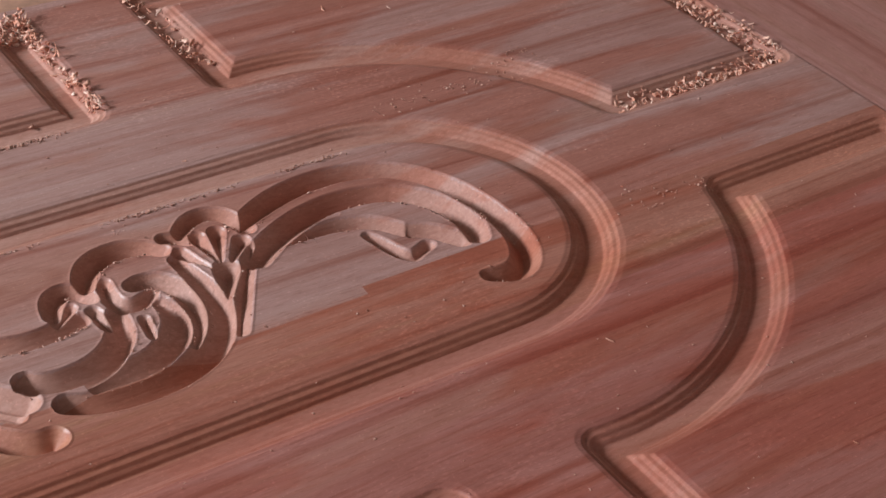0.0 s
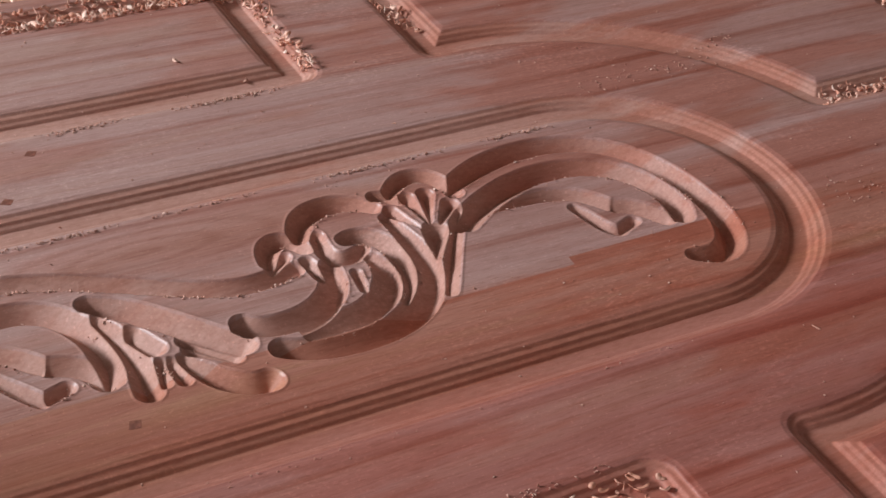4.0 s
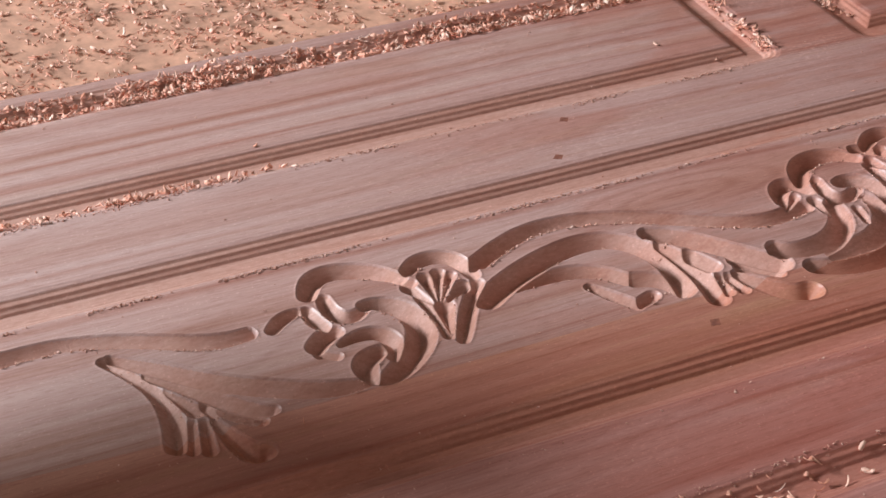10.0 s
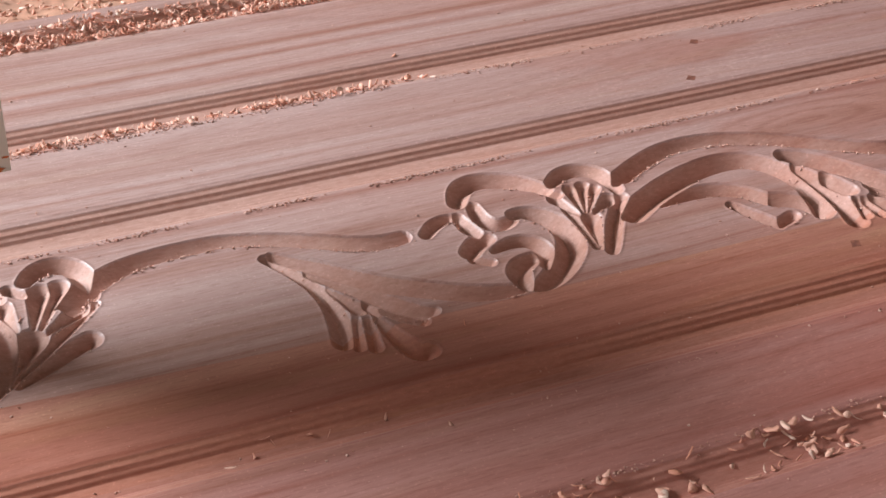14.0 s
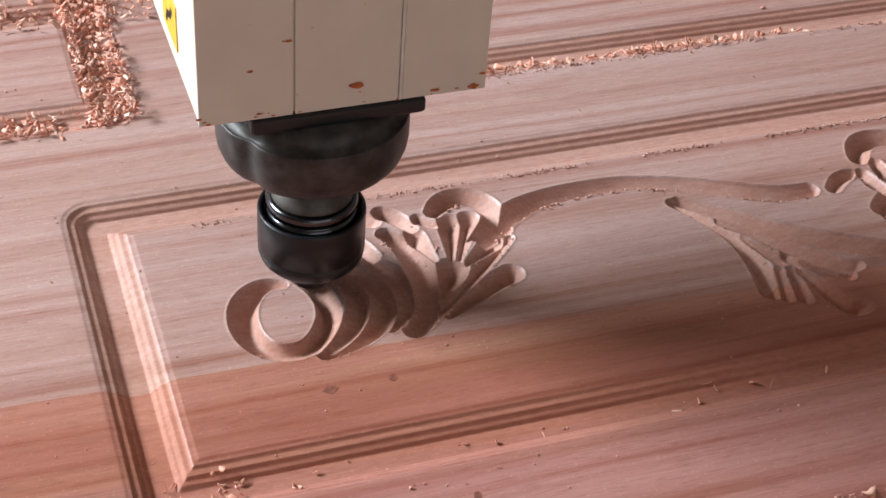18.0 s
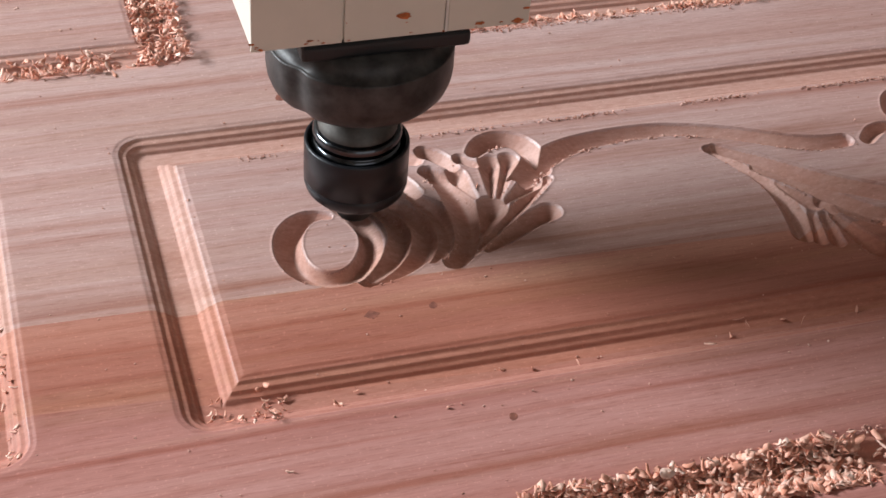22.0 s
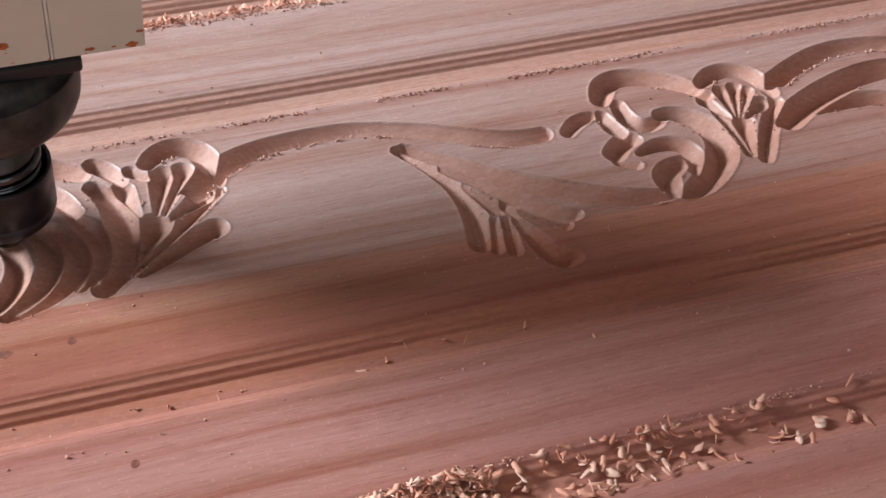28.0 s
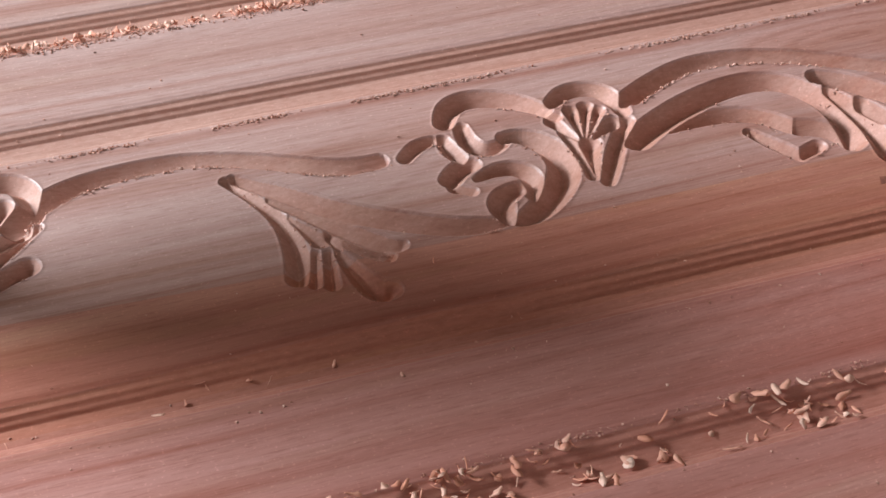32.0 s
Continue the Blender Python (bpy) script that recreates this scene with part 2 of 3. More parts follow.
def turned(bm, profile, cx=0.0, cy=0.0, n=64):
    """A turned body from (radius, height) pairs."""
    rings = []
    for r, z in profile:
        rings.append([bm.verts.new((cx + r * math.cos(2 * math.pi * i / n), cy + r * math.sin(2 * math.pi * i / n), z)) for i in range(n)])
    for a, b in zip(rings, rings[1:]):
        for i in range(n):
            bm.faces.new((a[i], a[(i + 1) % n], b[(i + 1) % n], b[i]))
    bm.faces.new(rings[0][::-1])
    bm.faces.new(rings[-1])
    return bm


# ---------------------------------------------------------------- the carved door leaf
def box_path(X, Y, x0, x1, y0, y1):
    dx, dy = np.maximum(x0 - X, X - x1), np.maximum(y0 - Y, Y - y1)
    return np.minimum(np.maximum(dx, dy), 0) + np.hypot(np.maximum(dx, 0), np.maximum(dy, 0))


def moulding(d):
    """Depth of the stepped moulding cutter at distance d from the middle of its path."""
    s = np.abs(d)
    return np.interp(s, [0, 0.0050, 0.0053, 0.0063, 0.0080, 0.0085, 0.0095, 0.0117, 0.0122, 0.0133, 0.0150, 0.0163],
                     [0.0062, 0.0062, 0.0059, 0.0046, 0.0040, 0.0037, 0.0024, 0.0020, 0.0018, 0.0006, 0.0004, 0.0], right=0.0)


CUTS, LEANS = [], []


def cut(*n, lean=0.0):
    """One pass of the cutter along a smooth curve; lean moves its deepest line towards the left (+) or right (-) of the way it goes."""
    p = [(n[i] / 1000, n[i + 1] / 1000, n[i + 2] / 1000) for i in range(0, len(n), 3)]
    p = np.array([p[0]] + p + [p[-1]])
    out = []
    for a, b, c, d in zip(p, p[1:], p[2:], p[3:]):
        for u in np.arange(0, 1, 0.125):
            out.append(0.5 * (2 * b + (c - a) * u + (2 * a - 5 * b + 4 * c - d) * u ** 2 + (3 * b - a - 3 * c + d) * u ** 3))
    out = np.array(out + [p[-1]])
    for _ in range(24):
        out[1:-1] = (out[:-2] + 2 * out[1:-1] + out[2:]) / 4
    CUTS.append(out)
    LEANS.append(lean)


# cuts of the scrollwork, in millimetres: along, across and the width of the channel, point by point
# arched bands, leaf crests, sweeps and the far spray
cut(832.2, -63.6, 12.4,  852.7, -53.3, 17.2,  879.2, -46.2, 17.2,  909.2, -47.2, 17.2,  936.6, -58.9, 17.2,  954.1, -84.9, 17.2,  960.7, -113.7, 17.2,  960.7, -142, 17.2,  951.1, -162.9, 17.2,  937.6, -169.6, 17.2,  924.4, -164.9, 11)
cut(824.6, -94.3, 17.9,  842.8, -82.5, 17.9,  866.8, -72.7, 17.9,  895.2, -69, 17.9,  924, -77.6, 17.9,  940.1, -99.1, 17.9,  943.7, -120.9, 17.9,  939.5, -132.9, 15.2)
cut(845.2, -90.5, 6.2,  876.2, -87.3, 14,  896.8, -95.6, 14,  906.5, -109.1, 14)
cut(886.9, -105.1, 7.8,  890.8, -115.8, 10.8,  893.8, -127.7, 10.8,  898.6, -131.5, 10.8)
cut(910.4, -111.6, 15.5,  920.1, -116.6, 15.5,  928.9, -130.8, 15.5)
cut(897.4, -132.2, 9.3,  910.8, -127.2, 9.3)
cut(623, -84.2, 13.3,  634.8, -91.8, 17.8,  649.6, -106.4, 17.8,  663.5, -122.9, 17.8,  678.2, -138.1, 17.8)
cut(622.8, -96.7, 8.9,  628.6, -112.3, 14.8,  630.3, -130.5, 14.8,  628.9, -144.9, 14.8,  628.1, -152.9, 14.8)
cut(634.4, -112.2, 13.3,  640.7, -125.6, 13.3)
cut(655.5, -126.7, 10.4,  672.2, -143.8, 10.4)
cut(654.9, -133.1, 8.9,  672.5, -146.5, 8.9)
cut(650.1, -137.8, 8.9,  658.6, -155.1, 16.3,  671.2, -165.7, 16.3,  680.1, -166.5, 16.3)
cut(644.4, -137.9, 8.9,  645.3, -151.8, 8.9)
cut(639.9, -136.2, 8.1,  636.6, -150.3, 8.1)
cut(509.3, -104, 17.9,  528.6, -92.3, 17.9,  557.5, -81.2, 17.9,  583.3, -77, 17.9,  603.4, -82.7, 17.9,  615.8, -100.6, 17.9,  620.3, -120.8, 17.9,  615, -136.3, 17.9)
cut(528.6, -102.2, 6.2,  551.7, -97.8, 14,  575.6, -102.4, 14,  589.3, -117.3, 14)
cut(567, -116.3, 7.8,  574.7, -128.3, 10.8,  583.2, -140.1, 10.8)
cut(593.6, -119.8, 15.5,  607.4, -125.3, 15.5,  613.4, -138.5, 15.5)
cut(586.7, -139.3, 10.1,  595.5, -136.4, 10.1)
cut(519.9, -70.7, 14.1,  543.7, -58.4, 14.1,  568.2, -52.7, 14.1,  595.8, -56.3, 14.1,  625.6, -66.7, 14.1,  658.7, -85.1, 14.1,  686.8, -98.6, 14.1,  706.9, -100.1, 14.1,  723.7, -96.1, 14.1, lean=-0.5)
cut(197.6, -70.9, 17,  215.1, -60.8, 16,  235.8, -51.8, 14,  275.4, -49.74, 13,  293.2, -53.03, 12,  308.1, -57.22, 12.5,  326.6, -64.74, 13,  346.4, -74.91, 14,  364.3, -80.88, 14,  377.7, -80.36, 12, lean=-0.55)
# shell and scrolls of the far end
cut(799.8, -55.87, 10,  809.9, -47.28, 13,  820.9, -46.3, 14,  829.9, -52.85, 14,  833, -68.09, 12)
cut(790.9, -56.08, 10,  796.5, -59.03, 12,  800.8, -64.47, 9)
cut(792.5, -70.66, 10,  800.7, -89.19, 3)
cut(806.3, -63.09, 11,  806.7, -87.51, 3)
cut(817.7, -63.75, 11,  807.9, -87.93, 3)
cut(825.7, -76.48, 11,  813.3, -89.2, 4)
cut(807.4, -94.69, 17,  794.9, -118.7, 4)
cut(828.3, -82.27, 9,  810.6, -107.6, 10,  798, -127.2, 11,  789.2, -141.4, 10)
cut(787.7, -76.02, 9,  790.4, -97.34, 13,  790.7, -115.7, 16,  782.9, -133.4, 18,  767.4, -148.9, 18,  747.5, -156.6, 18,  725.3, -157.6, 18,  707.1, -154.8, 17,  695.7, -149.2, 15, lean=0.4)
cut(738.4, -72.69, 13,  745.5, -59.56, 16,  760, -53.77, 17,  775.8, -56.05, 16,  784.7, -64.36, 12)
cut(747.5, -75.9, 9,  744.5, -90.09, 12,  749.9, -98.6, 13,  759.8, -97.96, 12,  765.2, -92.95, 9)
cut(759.8, -84.3, 12,  768.4, -82.72, 14,  778.5, -93.71, 15,  779.7, -111.7, 15,  775.1, -127.6, 13,  766.3, -138.7, 9)
cut(765.4, -102.1, 10,  768.2, -116.4, 16,  759.3, -130.5, 17,  745.1, -139.9, 17,  727.7, -141.7, 16,  713, -142.4, 12, lean=0.35)
cut(742, -101.1, 12,  738, -117.1, 16,  723.4, -130, 17,  704.8, -133.3, 17,  691.6, -131.1, 16,  685.3, -125.5, 14, lean=0.35)
cut(752.4, -110.7, 7,  750.2, -124.4, 6)
cut(715.7, -87.23, 12,  719.3, -75.05, 14,  730.3, -71.65, 14,  736.6, -82.73, 12)
cut(733.4, -93.56, 9,  735.8, -106.2, 11)
cut(715.1, -92.86, 9,  724.7, -85.99, 8)
# shell and scrolls of the middle
cut(478.6, -62.7, 10,  486.6, -56.7, 13,  496.9, -55.92, 14,  506.5, -60.23, 14,  510.7, -70.05, 13,  511.5, -79.98, 10)
cut(470.5, -68.53, 8,  476.8, -73.6, 8)
cut(473.1, -77.69, 10,  480.6, -94.88, 3)
cut(485.6, -71.98, 10,  483.2, -92.83, 3)
cut(493.9, -71.32, 10,  485, -93.32, 3)
cut(499.2, -75.58, 9,  486.8, -93.81, 3)
cut(502.9, -87, 12,  489, -95.74, 4)
cut(485, -99.59, 14,  478.4, -125.4, 4)
cut(475.2, -87.96, 7,  478.4, -105.1, 9,  477.1, -123.3, 8)
cut(510.3, -87.55, 10,  496.9, -106, 11,  487.1, -122, 11,  482.9, -129.2, 9)
cut(419, -61.92, 12,  424.7, -50.71, 15,  436, -46.53, 16,  451.4, -50.6, 16,  463.5, -58.11, 15,  472.1, -66.96, 11)
cut(426.3, -68.03, 9,  425.6, -78.32, 12,  429.6, -86.97, 13,  436.6, -88.58, 12,  443.4, -85.25, 8)
cut(444.5, -81.7, 9,  454, -83.15, 14,  464.2, -94.06, 17,  467.1, -108.8, 18,  461.9, -121.8, 18,  448.6, -134.8, 17,  436.7, -142.1, 14,  429.9, -143.4, 8)
cut(421.2, -108.3, 6,  433.7, -103.8, 12,  444.8, -107.6, 13,  448.2, -116.8, 13,  443.8, -127.2, 10)
cut(408.3, -104.8, 13,  415.3, -98.08, 14,  422.1, -96.74, 11)
cut(408.5, -111.3, 9,  415.4, -116.2, 8)
cut(438.5, -120.7, 11,  430.2, -123.5, 15,  424.9, -130.9, 15,  426.7, -140.8, 10)
cut(391.5, -82.7, 9,  400.1, -74.78, 11,  409, -73.08, 8)
cut(414, -74.4, 9,  415.5, -85.66, 12,  418.6, -91.01, 8)
# great volute and shell of the near end
cut(92.1, -84.3, 5.8,  84.1, -82, 9.4,  74.3, -88.2, 13,  68.4, -100.1, 14.4,  68.4, -116.3, 13.7,  75.6, -127.6, 12.3,  88, -131.6, 10.8,  100, -125, 11.6,  109.2, -109.3, 12.3,  108.5, -93.6, 11.6,  101.2, -81.7, 9.4,  94.6, -73.2, 5.8, lean=0.4)
cut(128.7, -84.2, 10,  134.9, -94.86, 14,  135.8, -106.6, 16,  127.8, -120.9, 16,  113.7, -130.1, 14,  99.58, -135.2, 9, lean=0.4)
cut(115.2, -78, 10,  122.6, -90.13, 13,  124.5, -104.4, 13,  117.4, -118.8, 12,  103.8, -129.6, 9, lean=0.4)
cut(110.8, -58.87, 12,  113.1, -48.03, 15,  123, -40.2, 16,  135.3, -41.22, 16,  146, -48.39, 12)
cut(119.5, -57.55, 7,  128.3, -56.23, 12,  135, -65.98, 13,  139.6, -74.72, 9)
cut(150.6, -60.2, 10,  157.1, -70.2, 14,  159.6, -87.8, 17,  156.9, -106.2, 18,  150.9, -119.8, 17,  143.4, -130.2, 12, lean=0.45)
cut(137.7, -78.74, 8,  145.3, -89.81, 13,  146.5, -104.1, 14,  141.4, -116.8, 12,  133.5, -126.4, 7, lean=0.4)
cut(179, -49.43, 10,  186, -42.34, 14,  196.4, -40.29, 15,  206, -46.07, 15,  209.1, -58.48, 14,  208.8, -71.27, 10)
cut(153.6, -43.62, 11,  159.9, -49.46, 12,  164.4, -58.52, 8)
cut(170, -52.92, 9,  175.9, -58.65, 8)
cut(163.8, -65.98, 13,  168.1, -85.09, 4)
cut(184.6, -59.79, 15,  176.5, -85.73, 4)
cut(194.4, -59.08, 13,  180.1, -87.41, 4)
cut(201.7, -78.23, 14,  182.2, -92.16, 4)
cut(173.6, -94.83, 19,  152.4, -126.2, 5)
cut(208.9, -78.1, 7,  191.8, -93.55, 9,  166.9, -113.9, 9,  149.3, -130, 5)
cut(200.7, -104.1, 14,  190, -108.4, 13,  174.9, -117.1, 12,  161.8, -125.4, 6)
# near spray of leaves
cut(305.7, -72.17, 8,  325.4, -88.29, 13,  348, -109.3, 15,  372.4, -124.4, 16,  395.9, -136.8, 15,  413.7, -141, 13,  424, -141.4, 8)
cut(318.2, -91.75, 5,  334.2, -108.4, 10,  351.1, -127.1, 13,  365.6, -141, 12,  370.9, -142, 9)
cut(344, -130.3, 5,  352.2, -139.7, 10,  362.9, -147.7, 9)
cut(302.1, -72.96, 8,  314.2, -91.72, 9,  322.5, -112.3, 11,  322.7, -133.6, 14,  319, -149, 13)
cut(330.6, -135.4, 6,  325.4, -154.6, 9)
cut(336.5, -136.9, 6,  332.9, -158.2, 9)
cut(341.3, -138.3, 6,  346.1, -155, 12,  351.8, -168.9, 16,  357.1, -168.8, 14)
cut(324.8, -107, 4,  335.5, -127.5, 12)
cut(339.8, -125.6, 9,  343.3, -133.1, 9)


def scrollwork(X, Y, D, lip):
    """Lowers the ground by every cut, and raises a thin torn lip along its edge."""
    xs, low, high = X[0], Y.min(1), Y.max(1)
    for c, lean in zip(CUTS, LEANS):
        w = c[:, 2].max() * 0.5 + 0.0015
        i0, i1 = np.searchsorted(xs, (c[:, 0].min() - w, c[:, 0].max() + w))
        j0, j1 = np.searchsorted(high, c[:, 1].min() - w), np.searchsorted(low, c[:, 1].max() + w)
        if i1 <= i0 or j1 <= j0:
            continue
        x, y, best, rim = X[j0:j1, i0:i1], Y[j0:j1, i0:i1], D[j0:j1, i0:i1], lip[j0:j1, i0:i1]
        bottom, top = low[j0:j1], high[j0:j1]
        for a, b in zip(c, c[1:]):
            ex, ey = b[0] - a[0], b[1] - a[1]
            m0, m1 = np.searchsorted(x[0], (min(a[0], b[0]) - w, max(a[0], b[0]) + w))
            k0, k1 = np.searchsorted(top, min(a[1], b[1]) - w), np.searchsorted(bottom, max(a[1], b[1]) + w)
            if m1 <= m0 or k1 <= k0:
                continue
            px, py, sub = x[k0:k1, m0:m1] - a[0], y[k0:k1, m0:m1] - a[1], best[k0:k1, m0:m1]
            ln = math.hypot(ex, ey) + 1e-9
            u = np.clip((px * ex + py * ey) / ln ** 2, 0, 1)
            d = np.hypot(px - u * ex, py - u * ey)
            wide = a[2] + (b[2] - a[2]) * u
            r = np.clip(2 * d / wide, 0, 1)
            q = 1 - r ** 1.12
            if lean:
                side = np.clip((ex * py - ey * px) / ln / (0.5 * wide), -1, 1)
                t = np.where(side < lean, (lean - side) / (1 + lean), (side - lean) / (1 - lean))
                q = np.minimum((1 - t ** 1.5) ** 0.9, (1 - r ** 6) ** 0.5)
            np.maximum(sub, np.minimum(0.52 * wide, 0.0098) * q, out=sub)
            edge = rim[k0:k1, m0:m1]
            np.maximum(edge, 0.0003 * np.exp(-((d - wide * 0.5 - 0.0003) / 0.0006) ** 2), out=edge)


CX, CY, CR = 0.9175, -0.1100, 0.0960


def depths(X, Y):
    D = np.zeros_like(X)
    low = np.interp(X, [0.0, CX], [-0.1985, CY - CR])
    straight = box_path(X, Y, 0.015, 5.0, low, CY + CR)
    main = np.where(X < CX, straight, np.hypot(X - CX, Y - CY) - CR)
    D = np.maximum(D, moulding(main))
    for x0, x1, y0, y1 in ((0.126, 0.806, 0.077, 0.186), (-0.9, 0.039, 0.077, 0.186), (-0.9, -0.074, -0.199, -0.015),
                           (0.132, 0.808, -0.41, -0.291), (-0.9, 0.040, -0.41, -0.291)):
        D = np.maximum(D, moulding(box_path(X, Y, x0, x1, y0, y1)))
    r = np.hypot(X - CX, Y - CY)
    def bitten(d):
        """A panel's edge where the round end of the main panel bites into it, its outer corners rounded by the cutter."""
        return np.minimum(np.maximum(d, 0.187 - r), 0) + np.hypot(np.maximum(d, 0), np.maximum(0.187 - r, 0))

    right_low, right_up = bitten(box_path(X, Y, 0.898, 1.235, -0.41, -0.164)), bitten(box_path(X, Y, 0.900, 1.235, -0.060, 0.186))
    D = np.maximum(D, np.maximum(moulding(right_low), moulding(right_up)))
    seam = -0.0685 - 0.05 * (X - 0.95)
    D = np.maximum(D, 0.0006 * np.clip(1 - np.abs(Y - seam) / 0.0011, 0, 1) * (X > 0.93))
    lip = np.zeros_like(X)
    scrollwork(X, Y, D, lip)
    return D - lip * (D < 0.0004)


def spaced(*spans):
    out = [np.arange(a, b - step * 0.5, step) for a, b, step in spans]
    return np.concatenate(out + [[spans[-1][1]]])


def hump(V, low, mid, high):
    return np.clip(np.minimum((V - low) / (mid - low), (high - V) / (high - mid)), 0, 1)


def glued(X, V):
    """The glue joints of the boards run slightly askew to the edges of the leaf."""
    askew = np.interp(X, [-0.06, 0.03, 0.16, 0.305, 0.42], [0.0100, 0.0073, 0.0040, -0.0035, -0.0065])
    lower = np.interp(X, [-0.06, 0.16], [0.0150, 0.0])
    return V + askew * hump(V, -0.180, JOINT, -0.030) * (X < SPLIT) + lower * hump(V, -0.222, LOWER, -0.180)


LEFT, RIGHT, NEAR, FAR, THICK = -0.45, 1.249, -0.430, 0.210, 0.038
SPLIT, JOINT, LOWER = 0.860, -0.141, -0.201


def carved_board(name, x_spans, y_spans, mat, parent):
    """A strip of the leaf; spans are start, end and the spacing of the surface there."""
    XS, ys = spaced(*x_spans), spaced(*y_spans)
    y0, y1 = ys[0], ys[-1]
    X, V = np.meshgrid(XS, ys)
    Y = glued(X, V)
    Z = -depths(X, Y)
    nx, ny = len(XS), len(ys)
    co = np.stack([X, Y, Z], -1).reshape(-1, 3)
    # strips lap a little under one another; the outer edges go straight down
    n0 = len(co)
    rims = []
    for y, k, side in ((y0, 0, -1), (y1, -1, 1)):
        rims.append(np.stack([XS, Y[k], Z[k]], -1))
        rims.append(np.stack([XS, Y[k], np.full(nx, -THICK)] if y in (NEAR, FAR) else [XS, Y[k] + side * 0.0005, Z[k] - 0.003], -1))
    co = np.concatenate([co] + rims).astype(np.float32)
    i = np.arange(nx * ny).reshape(ny, nx)
    quads = np.stack([i[:-1, :-1], i[:-1, 1:], i[1:, 1:], i[1:, :-1]], -1).reshape(-1, 4)
    e = n0 + np.arange(4 * nx).reshape(4, nx)
    sides = [np.stack([e[1, :-1], e[1, 1:], e[0, 1:], e[0, :-1]], -1), np.stack([e[2, :-1], e[2, 1:], e[3, 1:], e[3, :-1]], -1)]
    quads = np.concatenate([quads] + sides).astype(np.int32)
    me = bpy.data.meshes.new(name)
    me.vertices.add(len(co))
    me.vertices.foreach_set("co", co.ravel())
    me.loops.add(quads.size)
    me.loops.foreach_set("vertex_index", quads.ravel())
    me.polygons.add(len(quads))
    me.polygons.foreach_set("loop_start", np.arange(len(quads), dtype=np.int32) * 4)
    smooth = np.ones(len(quads), dtype=bool)
    smooth[(nx - 1) * (ny - 1):] = False
    me.polygons.foreach_set("use_smooth", smooth)
    me.update(calc_edges=True)
    me.materials.append(mat[0])
    me.materials.append(mat[1])
    deep = Z < -0.0007
    below = (deep[:-1, :-1] & deep[1:, 1:]).ravel()
    me.polygons.foreach_set("material_index", np.concatenate([below, np.zeros(len(quads) - len(below), dtype=bool)]).astype(np.int32))
    ob = new(name, me)
    ob.parent = parent
    return ob


leaf = tagged(new("door_leaf"), "red hardwood door leaf half carved with scrolls and moulded panels", "door leaf")
PALES, DEEPS, ROSES = (PALE, PALE_CUT), (DEEP, DEEP_CUT), (ROSE, ROSE_CUT)
WEST = ((LEFT, -0.12, 0.01), (-0.12, -0.095, 0.001), (-0.095, -0.055, 0.0006), (-0.055, -0.004, 0.002), (-0.004, 0.036, 0.0006))
SIDES = WEST + ((0.036, 0.058, 0.0007), (0.058, 0.108, 0.003), (0.108, 0.150, 0.0007), (0.150, 0.785, 0.004), (0.785, 0.828, 0.0007), (0.828, SPLIT, 0.004))
PLAIN = WEST + ((0.036, SPLIT, 0.003),)
CARVED = WEST + ((0.036, SPLIT, 0.00052),)
EAST = ((SPLIT, RIGHT, 0.0008),)
for spans, rows, wood in (
        (SIDES, ((NEAR, -0.390, 0.0007), (-0.390, -0.308, 0.003), (-0.308, -0.272, 0.0006), (-0.272, -0.222, 0.003)), ROSES),
        (PLAIN, ((-0.222, LOWER, 0.0005),), ROSES),
        (PLAIN, ((LOWER, -0.180, 0.0005),), DEEPS),
        (CARVED, ((-0.180, JOINT, 0.00052),), DEEPS),
        (CARVED, ((JOINT, -0.030, 0.00052),), PALES),
        (PLAIN, ((-0.030, 0.003, 0.0005),), PALES),
        (SIDES, ((0.003, 0.058, 0.003), (0.058, 0.096, 0.0006), (0.096, 0.168, 0.003), (0.168, 0.203, 0.0006), (0.203, FAR, 0.003)), PALES),
        (EAST, ((NEAR, LOWER, 0.0008),), ROSES),
        (EAST, ((LOWER, JOINT, 0.0008),), DEEPS),
        (EAST, ((JOINT, FAR, 0.0008),), PALES)):
    carved_board("board", spans, rows, wood, leaf)

# the cross rail at the end of the leaf, its grain across
bm = box(bmesh.new(), NEAR, FAR, -0.20, 0.20, -THICK, -0.0012, 0.0008)
rail = mesh_object("cross_rail", bm, ROSE, leaf, "brown-red cross rail butted to the boards")
rail.matrix_local = pose(RIGHT + 0.2012, 0, 0, 0, 0, 90)

GX, GY = np.arange(-0.2, 1.4, 0.001), np.arange(NEAR, FAR, 0.001)
GROUND = -depths(*np.meshgrid(GX, GY))


def ground(x, y):
    """Height of the leaf, or of the bed beyond it."""
    if y > FAR or y < NEAR:
        return -THICK
    return float(GROUND[min(len(GY) - 1, max(0, round((y - NEAR) * 1000))), min(len(GX) - 1, max(0, round((x + 0.2) * 1000)))])


